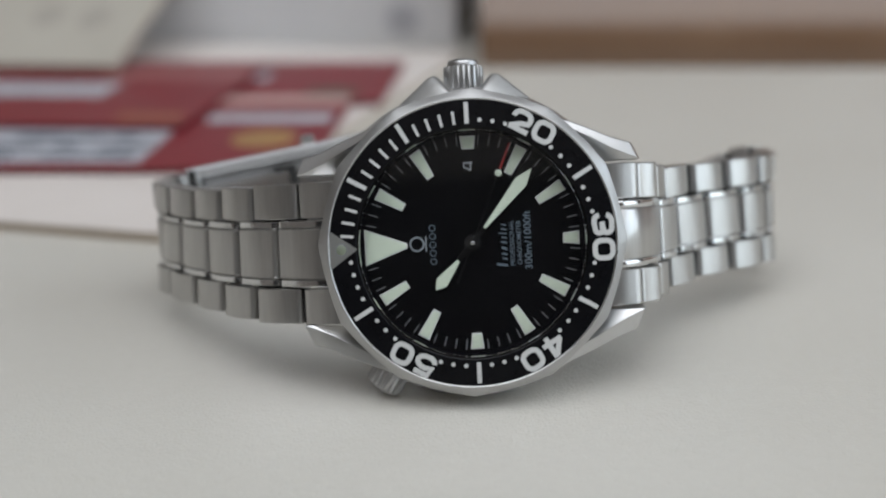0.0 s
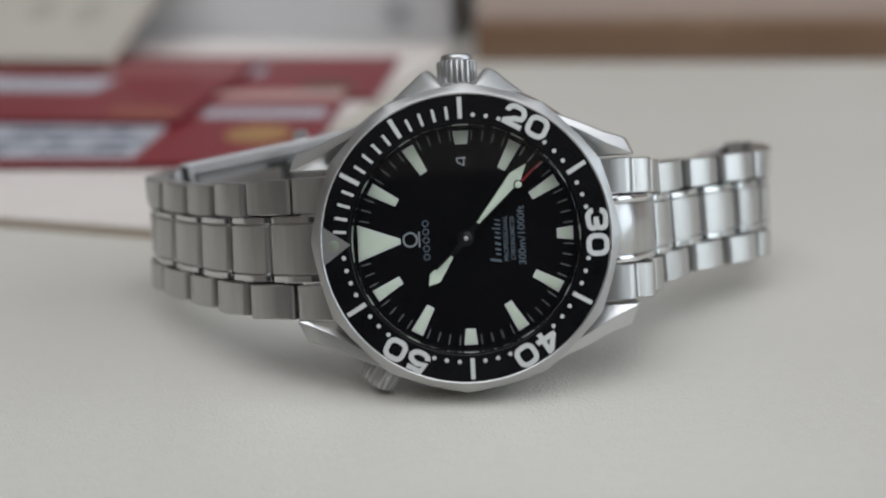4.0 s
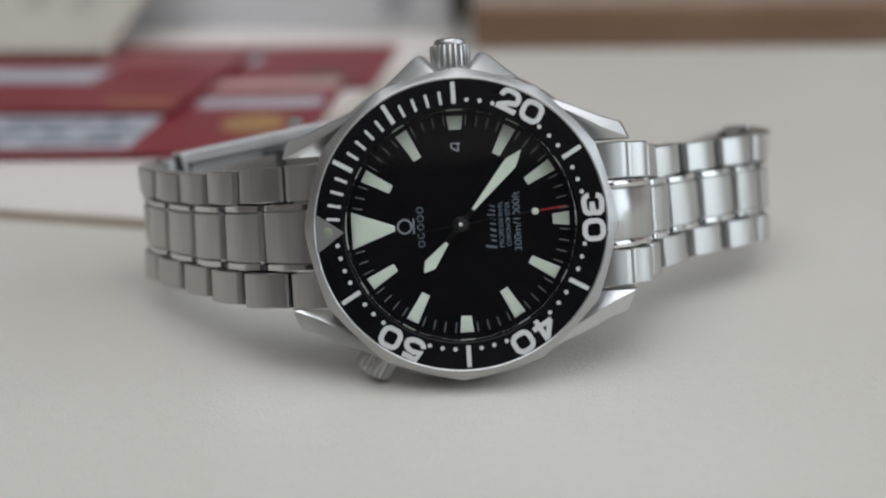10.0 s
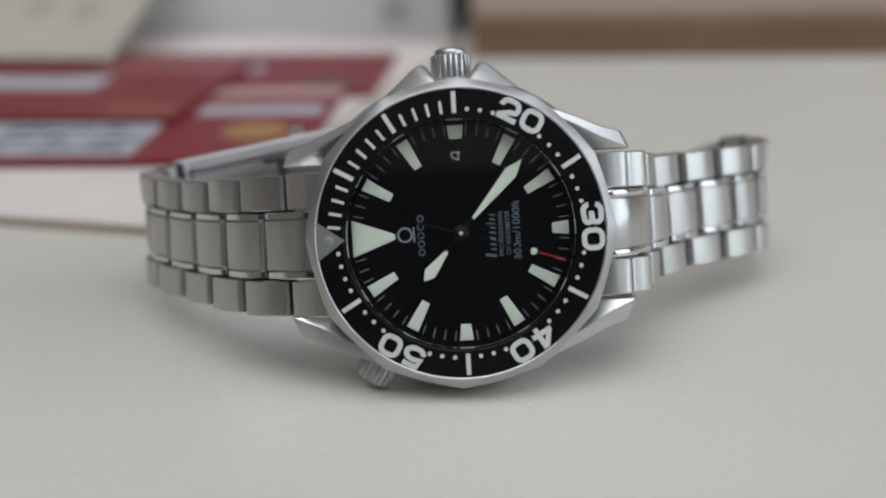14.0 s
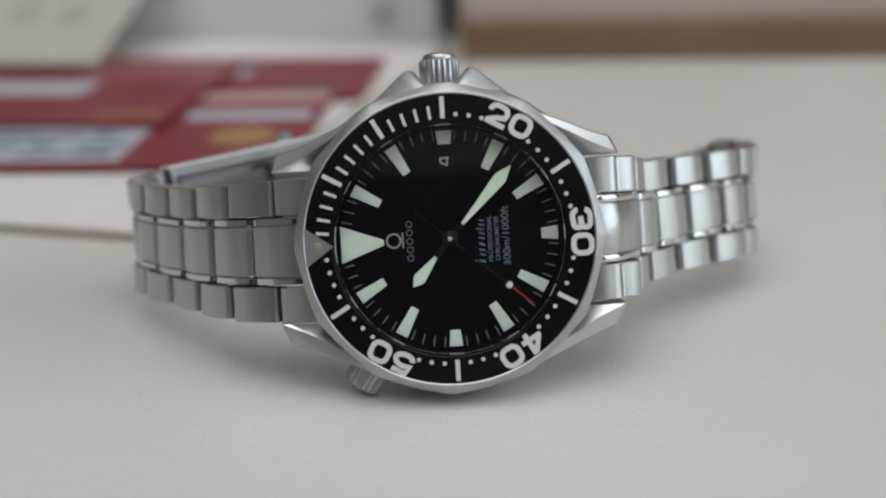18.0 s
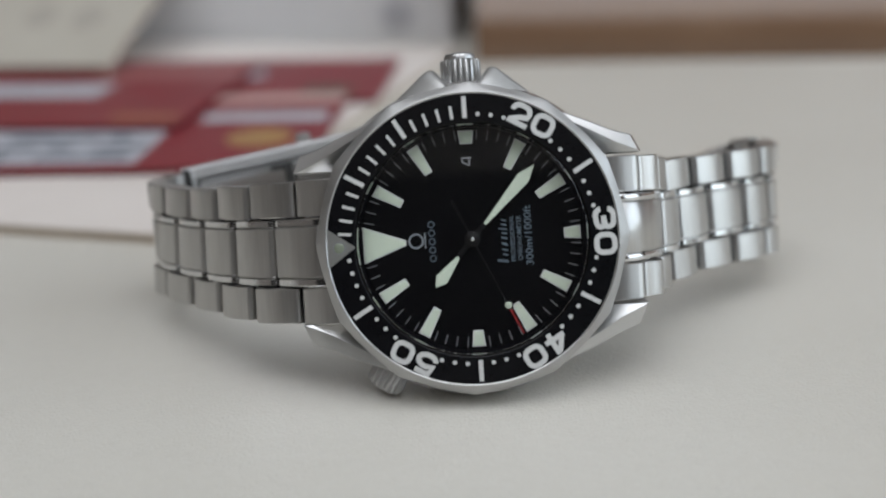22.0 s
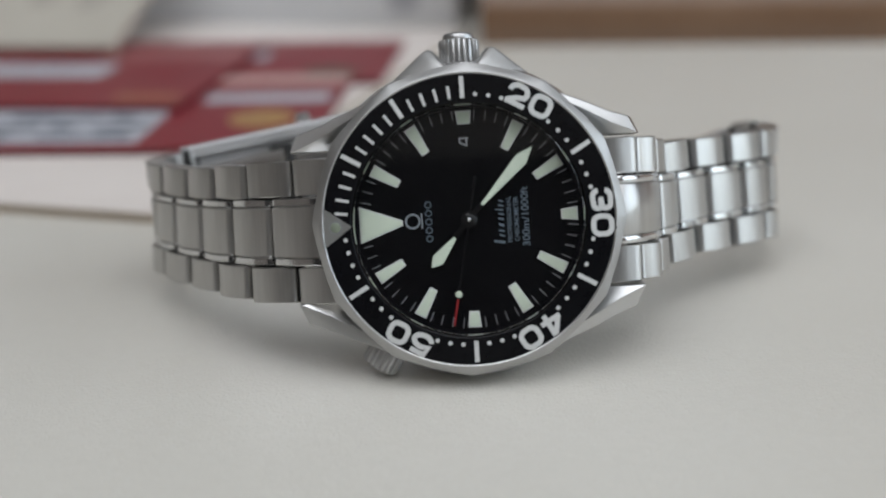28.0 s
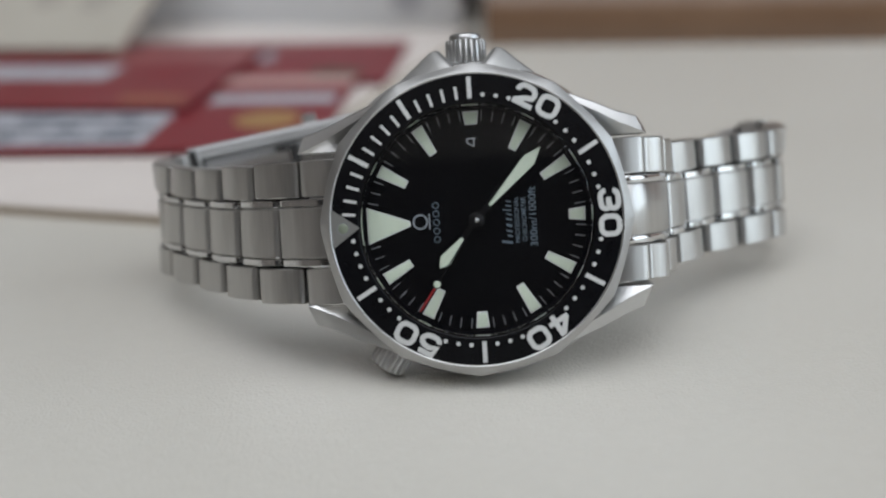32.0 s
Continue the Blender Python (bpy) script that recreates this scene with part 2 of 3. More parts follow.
def dial_pose(m, r, n=0.0):
    """Local y points outward at minute m, x clockwise."""
    p = minute(m, r, n) * MM
    out = minute(m, 1)
    return Matrix.Translation(p) @ Matrix((( out.y, out.x, 0, 0), (-out.x, out.y, 0, 0), (0, 0, 1, 0), (0, 0, 0, 1)))


def lettering(text, width, height, bold=0.0, depth=0.05, spacing=1.0):
    """Words in the built-in font as a bmesh of that width and height, centred, in millimetres."""
    cu = bpy.data.curves.new("words", "FONT")
    cu.body, cu.size, cu.extrude, cu.offset, cu.space_character, cu.resolution_u = text, 1.0, 0.02, bold, spacing, 4
    ob = bpy.data.objects.new("words", cu)
    scene.collection.objects.link(ob)
    bpy.context.view_layer.update()
    me = bpy.data.meshes.new_from_object(ob)
    bpy.data.objects.remove(ob)
    bm = bmesh.new()
    bm.from_mesh(me)
    bpy.data.meshes.remove(me)
    lo = [min(v.co[k] for v in bm.verts) for k in range(3)]
    hi = [max(v.co[k] for v in bm.verts) for k in range(3)]
    for v in bm.verts:
        v.co = Vector(((v.co.x - (lo[0] + hi[0]) / 2) / (hi[0] - lo[0]) * width, (v.co.y - (lo[1] + hi[1]) / 2) / (hi[1] - lo[1]) * height, (v.co.z - lo[2]) / (hi[2] - lo[2]) * depth))
    return bm


# ---- the room and the desk ----


def slab(name, x0, x1, y0, y1, z0, z1, material, label="", category="", kind="structure"):
    me = link_mesh(name, block(x0, x1, y0, y1, z0, z1, 2), material, 0)
    ob = new(name, me)
    return tagged(ob, label, category, "", kind)


X0, X1, Y0, Y1, ZF, ZC = -1900, 1250, -1700, 1900, -750, 1830
slab("floor", X0, X1, Y0, Y1, ZF - 60, ZF, FLOORM, "brown oak floor under the desk", "floor")
# the ceiling leaves a square opening above the desk for the added, unseen roof window
WX0, WX1, WY0, WY1 = -1170, 1150, -1670, 230
bm = bmesh.new()
block(X0, WX0, Y0, Y1, ZC, ZC + 120, 1, bm)
block(WX1, X1, Y0, Y1, ZC, ZC + 120, 1, bm)
block(WX0, WX1, Y0, WY0, ZC, ZC + 120, 1, bm)
block(WX0, WX1, WY1, Y1, ZC, ZC + 120, 1, bm)
tagged(new("ceiling", link_mesh("ceiling", bm, CEIL, 0)), "white painted ceiling with an added roof window, out of view", "ceiling", "", "structure")
# walls out of view, added and toned to shape light and reflections
slab("wall_north", X0 - 120, X1 + 120, Y1, Y1 + 120, ZF - 60, ZC + 60, WALL, "off-white wall behind the desk, added out of view", "wall")
slab("wall_south", X0 - 120, X1 + 120, Y0 - 120, Y0, ZF - 60, 620, DARKWALL, "dark wall added out of view for dark reflections", "wall")
slab("wall_south_upper", X0 - 120, X1 + 120, Y0 - 120, Y0, 620, ZC + 120, GREIGE, "greige upper wall added out of view to dim reflections", "wall")
slab("wall_west", X0 - 120, X0, Y0, Y1, ZF - 60, ZC + 60, GREIGE, "greige wall added out of view to dim reflections", "wall")
# the side wall: piers, a parapet and a lintel leave the added, unseen window free
EY0, EY1, EZ0, EZ1 = -1190, 350, 30, 1310
bm = bmesh.new()
block(X1, X1 + 120, Y0, EY0, ZF - 60, ZC + 120, 1, bm)
block(X1, X1 + 120, EY1, Y1, ZF - 60, ZC + 120, 1, bm)
block(X1, X1 + 120, EY0, EY1, ZF - 60, EZ0, 1, bm)
block(X1, X1 + 120, EY0, EY1, EZ1, ZC + 120, 1, bm)
tagged(new("wall_east", link_mesh("wall_east", bm, TAUPE, 0)), "taupe wall with an added window, out of view", "wall", "", "structure")
side = thing("window_2", pose((X1 + 80) * MM, 0, 0), "white painted side window with clear glass, added out of view", "window", "", "structure")
bm = bmesh.new()
for a in (EY0, EY1 - 45):
    block(-25, 25, a, a + 45, EZ0, EZ1, 3, bm)
for a in (EZ0, EZ1 - 45):
    block(-24, 24, EY0 + 45, EY1 - 45, a, a + 45, 3, bm)
part("window_frame", bm, FRAMEM, side, "", None, 0)
pane = part("pane", block(-3, 3, EY0 + 47, EY1 - 47, EZ0 + 47, EZ1 - 47, 0.5), PANE, side, "clear glass pane", None, 0)
pane.visible_shadow = False
win = thing("window_1", pose(0, 0, (ZC + 90) * MM), "white painted roof window with clear glass, added out of view", "window", "", "structure")
bm = bmesh.new()
for a in (WX0, WX1 - 40):
    block(a, a + 40, WY0, WY1, -25, 25, 3, bm)
for a in (WY0, WY1 - 40):
    block(WX0 + 40, WX1 - 40, a, a + 40, -24, 24, 3, bm)
part("window_frame", bm, FRAMEM, win, "", None, 0)
pane = part("pane", block(WX0 + 42, WX1 - 42, WY0 + 42, WY1 - 42, -3, 3, 0.5), PANE, win, "clear glass pane", None, 0)
pane.visible_shadow = False

YAW = -7.0
desk = thing("desk", pose(0.05, 0.15, 0, 0, 0, YAW), "dark brown varnished wooden desk", "desk")
part("desktop", block(-540, 540, -420, 420, -33, -3, 3), WOOD, desk, "", None, 0)
for sx in (-1, 1):
    for sy in (-360, 360):
        part("leg", block(sx * 480 - 30, sx * 480 + 30, sy - 30, sy + 30, -750, -33, 3), WOOD, desk, "", None, 0)

# the cream pad under everything on the desk
pad = thing("desk_pad", pose(0.0188, 0.2471, 0, 0, 0, -6.2), "cream pebbled leatherette pad lying on the desk", "desk pad")
part("pad_sheet", block(-400, 430, -520, 262, -3, 0, 0.9), LEATHERETTE, pad)

# ---- the wristwatch: u towards 6 o'clock, v towards the crown, n out of the dial ----
watch = thing("wristwatch", pose(-0.00074, 0, 0.02239, 74, -1.9, 0), "stainless steel diver's wristwatch with black dial standing on its side", "wristwatch")


def lug(bm, su, sv):
    """A twisted lug: a ridge runs from the outer edge at the case to the inner tip, with a facet on each side."""
    stations = [  # u, outer v, ridge v, ridge n, bottom n, slant of the end
        (8.5, 18.6, 18.2, -2.4, -9.6, 0.0), (13.0, 16.35, 15.5, -2.5, -9.9, 0.0), (16.7, 14.85, 13.6, -2.65, -10.2, 0.0),
        (20.0, 13.55, 11.9, -2.85, -10.7, 0.15), (22.3, 12.95, 10.9, -3.1, -11.2, 0.34), (23.2, 12.75, 10.5, -3.3, -11.5, 0.42), (23.6, 12.6, 10.45, -4.1, -11.5, 0.42)]
    loops = []
    for u, vo, vr, nr, nb, slant in stations:
        vi = min(10.25, vr - 0.12)
        if sv < 0:
            vo += 0.55
        if su < 0:
            nr = max(nr, -3.35)
        drop = 0.55 * (vr - vi)
        out = (0.32 if su > 0 else 0.08) * (vo - vr)
        ring = [(vi, nb), (vi, nr - drop - 0.25), (vi + 0.08, nr - drop), (vr - 0.05, nr - 0.02), (vr + 0.05, nr - 0.02), (vo - 0.15, nr - out), (vo, nr - out - 0.25), (vo, nb + 0.5), (vo - 0.5, nb)]
        loops.append([(su * (u - slant * (v - 10.25)), sv * v, n) for v, n in ring])
    rings(bm, loops, cap0=True, cap1=True)


def guard(bm):
    """The shoulders beside the crown, sloping down from the bezel, with a notch for the crown."""
    side = [(13.5, 15.5), (12.6, 16.15), (11.2, 17.35), (9.8, 18.6), (8.2, 20.0), (6.6, 21.35), (5.6, 22.25), (4.9, 22.8), (4.25, 23.05), (3.65, 22.9), (3.15, 22.4), (2.6, 21.7), (1.9, 21.2), (1.0, 20.95), (0.3, 20.9)]
    outer = side + [(-u, v) for u, v in side[::-1]] + [(-9.5, 15.6), (9.5, 15.6)]
    c = (0.0, 17.0)

    def at(k, n):
        return [(c[0] + (u - c[0]) * k, c[1] + (v - c[1]) * k, n) for u, v in outer]
    rings(bm, [at(0.94, -9.8), at(0.985, -9.3), at(1.0, -8.6), at(1.0, -4.15), at(0.99, -3.95), at(0.97, -3.8), at(0.92, -3.45), at(0.8, -2.65), at(0.6, -1.5), at(0.4, -1.0)], cap0=True, cap1=True)


def case_round(r, n, a):
    """The case is a little flatter where the end links sit."""
    if r < 19.8:
        return r
    k = min(1.0, max(0.0, (abs(math.sin(a)) - 0.42) / 0.2))
    return r * (0.965 + 0.035 * k)


bm = bmesh.new()
lathe([(6, -11.8), (17.0, -11.8), (18.3, -11.0), (19.6, -10.0), (20.9, -9.2), (21.35, -7.6), (21.3, -4.2), (20.9, -3.0), (20.2, -2.35), (18.5, -2.2), (15.9, -2.25), (15.7, -3.2), (6, -3.2)], 144, case_round, bm=bm)
case = part("case", bm, SATIN, watch, "satin steel case", None, 28)
for su in (-1, 1):
    for sv in (-1, 1):
        bm = bmesh.new()
        lug(bm, su, sv)
        part("lug", bm, LUGSTEEL, watch, "twisted bevelled steel lug", None, 14)
bm = bmesh.new()
guard(bm)
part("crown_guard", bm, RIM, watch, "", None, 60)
part("case_back", lathe([(0.01, -12.4), (15.5, -12.4), (16.4, -12.0), (16.6, -11.7), (0.01, -11.7)], 96, close=False), POLISHED, watch)


def bezel_edge(a):
    """Twelve nearly straight sides round the bezel, meeting at the hours."""
    d = (a + radians(2.0)) % radians(30) - radians(15)
    return 20.55 + 0.45 * (1 / math.cos(d) - 1) / (1 / math.cos(radians(15)) - 1)


bm = bmesh.new()
loops = [[] for _ in range(12)]
for k in range(360):
    a = 2 * math.pi * k / 360
    ro = bezel_edge(a)
    mid = 0.5 * (19.66 + ro - 0.14)
    ring = [(15.9, -2.3), (ro - 0.15, -2.3), (ro, -2.1), (ro, -1.05), (ro - 0.04, -0.92), (ro - 0.12, -0.84), (mid, -0.40), (19.68, 0.0), (19.58, 0.06), (19.47, 0.05), (19.42, -0.05), (15.9, -0.6)]
    for loop, (r, n) in zip(loops, ring):
        loop.append((r * math.cos(a), r * math.sin(a), n))
rings(bm, loops, wrap=True)
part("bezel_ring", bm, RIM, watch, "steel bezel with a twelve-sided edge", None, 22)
part("bezel_lip", lathe([(19.40, -0.15), (19.56, -0.15), (19.60, 0.02), (19.56, 0.075), (19.49, 0.085), (19.42, 0.04)], 240), SATIN, watch, "thin polished lip round the insert")


def insert_n(r):
    return 0.30 - 0.30 * (r - 15.6) / 3.8


insert = part("bezel_insert", lathe([(15.62, -0.5), (15.62, 0.20), (15.75, 0.29), (19.28, 0.01), (19.38, -0.1), (19.38, -0.5)], 192), INSERT, watch, "glossy black bezel insert with white minute marks")
SLOPE = math.degrees(math.atan(0.30 / 3.8))


def on_insert(name, m, r, bm, material, label=""):
    """Lay a small shape on the sloping insert, y outward."""
    return part(name, bm, material, insert, label, dial_pose(m, r, insert_n(r) + 0.005) @ pose(0, 0, 0, -SLOPE, 0, 0), 0)


def bar(w, h, t=0.06, taper=1.0, c=0.03):
    return prism([(-w / 2 * taper, -h / 2), (w / 2 * taper, -h / 2), (w / 2, h / 2), (-w / 2, h / 2)], 0, t, c)


def disc(r, t=0.06, seg=20, c=0.03):
    return prism([(r * math.cos(2 * math.pi * k / seg), r * math.sin(2 * math.pi * k / seg)) for k in range(seg)], 0, t, c)


def stroke(bm, path, s, z1, closed=False):
    """A line of width s along a path, with mitred corners."""
    pts = [Vector(q) for q in path]
    n = len(pts)
    left, right = [], []
    for i, q in enumerate(pts):
        a = pts[i - 1] if i or closed else None
        b = pts[(i + 1) % n] if i < n - 1 or closed else None
        d0 = (q - a).normalized() if a is not None else (b - q).normalized()
        d1 = (b - q).normalized() if b is not None else d0
        t = (d0 + d1).normalized()
        w = Vector((-t.y, t.x)) * (s / 2 / max(0.8, t.dot(d0)))
        left.append(q + w)
        right.append(q - w)
    loops = [[(*l, 0), (*r, 0), (*r, z1), (*l, z1)] for l, r in zip(left, right)]
    rings(bm, loops, cap0=not closed, cap1=not closed, wrap=closed)


def arc(cx, cy, rx, ry, a0, a1, n=6):
    return [(cx + rx * math.cos(radians(a0 + (a1 - a0) * k / n)), cy + ry * math.sin(radians(a0 + (a1 - a0) * k / n))) for k in range(n + 1)]


def number(text, width, height, s):
    """Squarish digits with rounded corners and even strokes, centred."""
    w, h = (width - 0.34) / 2 - s, height - s
    r = 0.36 * w
    q = h * 0.27
    shapes = {
        "0": [(arc(w - r, h - r, r, r, 0, 90) + arc(r, h - r, r, r, 90, 180) + arc(r, r, r, r, 180, 270) + arc(w - r, r, r, r, 270, 360), True)],
        "2": [([(0, h - r * 1.15)] + arc(r, h - r, r, r, 180, 90, 5) + arc(w - r, h - r, r, r, 90, -35) + [(w * 0.55, h * 0.34), (0.0, 0.0)], False), ([(-s * 0.2, 0.0), (w + s * 0.45, 0.0)], False)],
        "3": [(arc(r, h - r * 0.8, r, r * 0.8, 185, 90, 5) + arc(w - q, h - q, q, q, 90, -90, 8) + [(w * 0.36, h - 2 * q)], False),
              ([(w * 0.5, h - 2 * q)] + arc(w - q * 0.9, h * 0.5 - q * 0.75, q * 0.9, q * 0.9, 70, -90, 8) + arc(r, r * 0.8, r, r * 0.8, 270, 175, 5), False)],
        "4": [([(w * 0.70, -s / 2), (w * 0.70, h + s / 2)], False), ([(w * 0.62, h + s * 0.2), (0, h * 0.27)], False), ([(-s * 0.4, h * 0.27), (w + s * 0.35, h * 0.27)], False)],
        "5": [([(w * 0.96, h), (w * 0.14, h), (0.06, h * 0.52)] + arc(w * 0.5, h * 0.33, w * 0.5, h * 0.33, 105, -90, 9) + arc(r, r * 0.8, r, r * 0.8, 270, 185, 4), False)],
    }
    bm = bmesh.new()
    for k, ch in enumerate(text):
        x0 = -width / 2 + s / 2 + k * (w + s + 0.34)
        for j, (path, closed) in enumerate(shapes[ch]):
            clean = [path[0]]
            for c in path[1:]:
                if math.hypot(c[0] - clean[-1][0], c[1] - clean[-1][1]) > 0.02:
                    clean.append(c)
            if closed and math.hypot(clean[0][0] - clean[-1][0], clean[0][1] - clean[-1][1]) < 0.02:
                clean.pop()
            stroke(bm, [(x0 + x, y - h / 2) for x, y in clean], s, 0.055 + 0.006 * j, closed)
    return bm


for m in (5, 10, 15, 25, 35, 45, 55):
    on_insert("five_minute_bar", m, 17.55, bar(0.60, 2.9), WHITE)
for m in range(1, 15):
    if m % 5:
        on_insert("minute_bar", m, 17.0, bar(0.39, 1.75), WHITE)
for m in range(16, 60):
    if m % 5 and not any(abs(m - q) < 1.5 for q in (20, 30, 40, 50)):
        on_insert("minute_dot", m, 16.62, disc(0.29), WHITE)
for m in (20, 30, 40, 50):
    on_insert("numeral", m, 17.62, number(str(m), 6.45, 3.12, 0.70), WHITE, "white printed number %d" % m)
on_insert("zero_triangle", 0, 17.6, prism([(-2.7, 1.75), (0, -2.05), (2.7, 1.75)], 0, 0.05, 0.02), plain("dark_grey_triangle", (0.18, 0.18, 0.172), 0.4), "grey triangle at the zero mark")
on_insert("pearl_rim", 0, 17.75, lathe([(0.74, 0), (0.86, 0), (0.86, 0.07), (0.82, 0.09), (0.74, 0.07)], 32), TRACK)
on_insert("pearl", 0, 17.75, lathe([(0.72, 0.0), (0.70, 0.05), (0.5, 0.13), (0.25, 0.17), (0.02, 0.18)], 32, close=False), PEARL, "pale luminous pearl in a steel rim")

# dial
dial = part("dial", lathe([(0.01, -2.8), (15.2, -2.8), (15.2, -2.95), (0.01, -2.95)], 128, close=False), DIAL, watch, "gloss black dial with luminous markers")
part("dial_ring", lathe([(15.55, -0.55), (15.55, -2.95), (14.98, -2.95), (14.98, -2.72), (15.3, -0.75)], 160), REHAUT, watch)


def on_dial(name, m, r, bm, material, label="", n=-2.79):
    return part(name, bm, material, dial, label, dial_pose(m, r, n), 0)


def marker(name, m, r0, r1, w0, w1, label=""):
    h = r1 - r0
    on_dial(name, m, (r0 + r1) / 2, prism([(-w0 / 2 - 0.07, -h / 2 - 0.07), (w0 / 2 + 0.07, -h / 2 - 0.07), (w1 / 2 + 0.07, h / 2 + 0.07), (-w1 / 2 - 0.07, h / 2 + 0.07)], 0, 0.10, 0.02), WHITE, label)
    on_dial("marker_lume", m, (r0 + r1) / 2, prism([(-w0 / 2 + 0.06, -h / 2 + 0.06), (w0 / 2 - 0.06, -h / 2 + 0.06), (w1 / 2 - 0.06, h / 2 - 0.06), (-w1 / 2 + 0.06, h / 2 - 0.06)], 0.09, 0.16, 0.05), LUME)


for m in (5, 10, 20, 25, 35, 40, 50, 55):
    marker("hour_marker", m, 10.55, 14.5, 0.98, 1.55)
for m in (30, 45):
    marker("hour_marker", m, 12.45, 14.5, 1.2, 1.7)
marker("hour_marker", 15, 12.8, 14.45, 1.5, 2.0, "short luminous marker beyond the date")
marker("twelve_marker", 0, 8.95, 14.6, 0.55, 4.85, "large luminous triangle at twelve")
for m in range(60):
    if m % 5:
        on_dial("minute_tick", m, 14.0, bar(0.11, 1.35, 0.02, 1, 0.0), TRACK)
# words: their tops point to twelve, they read towards the crown
UP = pose(0, 0, 0, 0, 0, 90)


def words(name, bm, u, v, material, label=""):
    part(name, bm, material, dial, label, Matrix.Translation((u * MM, v * MM, -2.79 * MM)) @ UP, 0)


words("dial_words", lettering("300m/1000ft", 8.0, 1.0, 0.006, 0.03), 7.55, 0.0, PRINT, "silver printed depth rating")
words("dial_words", lettering("CHRONOMETER", 6.0, 0.62, 0.008, 0.03), 6.35, -0.3, PRINT, "silver printed word")
words("dial_words", lettering("PROFESSIONAL", 6.2, 0.62, 0.008, 0.03), 5.4, -0.3, PRINT, "silver printed word")
# the script line above them, as a plain wavy stroke
bm = bmesh.new()
x = -3.2
for k in range(9):
    hgt = (1.5, 0.7, 0.8, 0.75, 0.8, 0.7, 1.15, 0.75, 0.7)[k]
    w = (0.8, 0.52, 0.55, 0.8, 0.55, 0.5, 0.4, 0.5, 0.45)[k]
    prism([(x, -0.35), (x + w * 0.45, -0.35), (x + w * 0.75, hgt - 0.35), (x + w * 0.35, hgt - 0.35)], 0, 0.03, 0, bm)
    x += w + 0.12
words("script_line", bm, 4.35, -0.35, PRINT, "silver printed plain strokes")
# maker's sign: a plain ring over a short bar, and a row of plain blocks
bm = lathe([(0.80, 0.0), (1.04, 0.0), (1.04, 0.12), (0.80, 0.12)], 40)
for v in bm.verts:
    v.co.y += 0.2
block(-1.05, 1.05, -1.12, -0.93, 0, 0.12, 0.03, bm)
words("applied_sign", bm, -7.35, 0.15, SIGN, "applied plain ring-shaped sign")
bm = bmesh.new()
for k in range(5):
    one = lathe([(0.33, 0.0), (0.47, 0.0), (0.47, 0.05), (0.33, 0.05)], 16)
    for f in one.faces:
        bm.faces.new([bm.verts.new((v.co.x - 2.27 + k * 1.14, v.co.y, v.co.z)) for v in f.verts])
    one.free()
bmesh.ops.remove_doubles(bm, verts=bm.verts, dist=0.001)
words("sign_blocks", bm, -5.4, -0.05, PRINT, "row of five plain silver rings")
# date
part("date_window", prism([(-1.05, -0.85), (1.05, -0.85), (1.05, 0.85), (-1.05, 0.85)], 0, 0.015, 0), DIAL, dial, "black date window", Matrix.Translation((0, 0.0104, -0.002795)), 0)
bm = bmesh.new()
for k, (x0, y0, x1, y1) in enumerate([(0.55, 0.8, 0.55, -0.75), (0.72, -0.36, -0.72, -0.36), (0.55, 0.71, -0.12, 0.71), (-0.12, 0.71, -0.66, -0.36)]):
    x0, y0, x1, y1 = (0.85 * q for q in (x0, y0, x1, y1))
    d = Vector((x1 - x0, y1 - y0, 0)).normalized()
    p = Vector((-d.y, d.x, 0)) * 0.085
    prism([(x0 + p.x, y0 + p.y), (x1 + p.x, y1 + p.y), (x1 - p.x, y1 - p.y), (x0 - p.x, y0 - p.y)], 0, 0.035 + 0.005 * k, 0, bm)
words("date_numeral", bm, -0.05, 10.4, DATE, "white date numeral 4")

# pointers: local y points to the tip
HAND = {}


def hand(name, bm, material, label):
    HAND[name] = part(name, bm, material, watch, label, None, 0)
    return HAND[name]


bm = prism([(-0.35, -2.2), (0.35, -2.2), (0.42, 3.4), (0.98, 6.85), (0, 8.35), (-0.98, 6.85), (-0.42, 3.4)], 0, 0.18, 0.05)
lathe([(1.15, 0), (1.15, 0.2), (0.5, 0.24), (0.5, 0)], 40, bm=bm)
h = hand("hour_hand", bm, BLACKED, "sword-shaped hour hand filled with pale lume")
part("hand_lume", prism([(-0.24, 3.1), (0.24, 3.1), (0.88, 6.85), (0, 8.2), (-0.88, 6.85)], 0.17, 0.24, 0.02), LUME, h, "", None, 0)
bm = prism([(-0.30, -2.4), (0.30, -2.4), (0.34, 2.6), (0.98, 10.6), (0, 13.05), (-0.98, 10.6), (-0.34, 2.6)], 0, 0.18, 0.05)
lathe([(1.0, 0), (1.0, 0.2), (0.45, 0.24), (0.45, 0)], 40, bm=bm)
h = hand("minute_hand", bm, BLACKED, "sword-shaped minute hand filled with pale lume")
part("hand_lume", prism([(-0.20, 2.6), (0.20, 2.6), (0.90, 10.6), (0, 12.9), (-0.90, 10.6)], 0.17, 0.24, 0.02), LUME, h, "", None, 0)
bm = prism([(-0.20, -5.9), (0.20, -5.9), (0.11, 0), (0.10, 14.3), (-0.10, 14.3), (-0.11, 0)], 0, 0.12, 0.02)
lathe([(0.85, -0.05), (0.85, 0.14), (0.6, 0.26), (0.02, 0.28), (0.02, -0.05)], 40, bm=bm)
h = hand("seconds_hand", bm, BLACKED, "thin black seconds hand with a red tip and a lume dot")
part("red_tip", prism([(-0.13, 10.55), (0.13, 10.55), (0.10, 14.4), (-0.10, 14.4)], 0.11, 0.16, 0.02), RED, h, "red painted tip", None, 0)
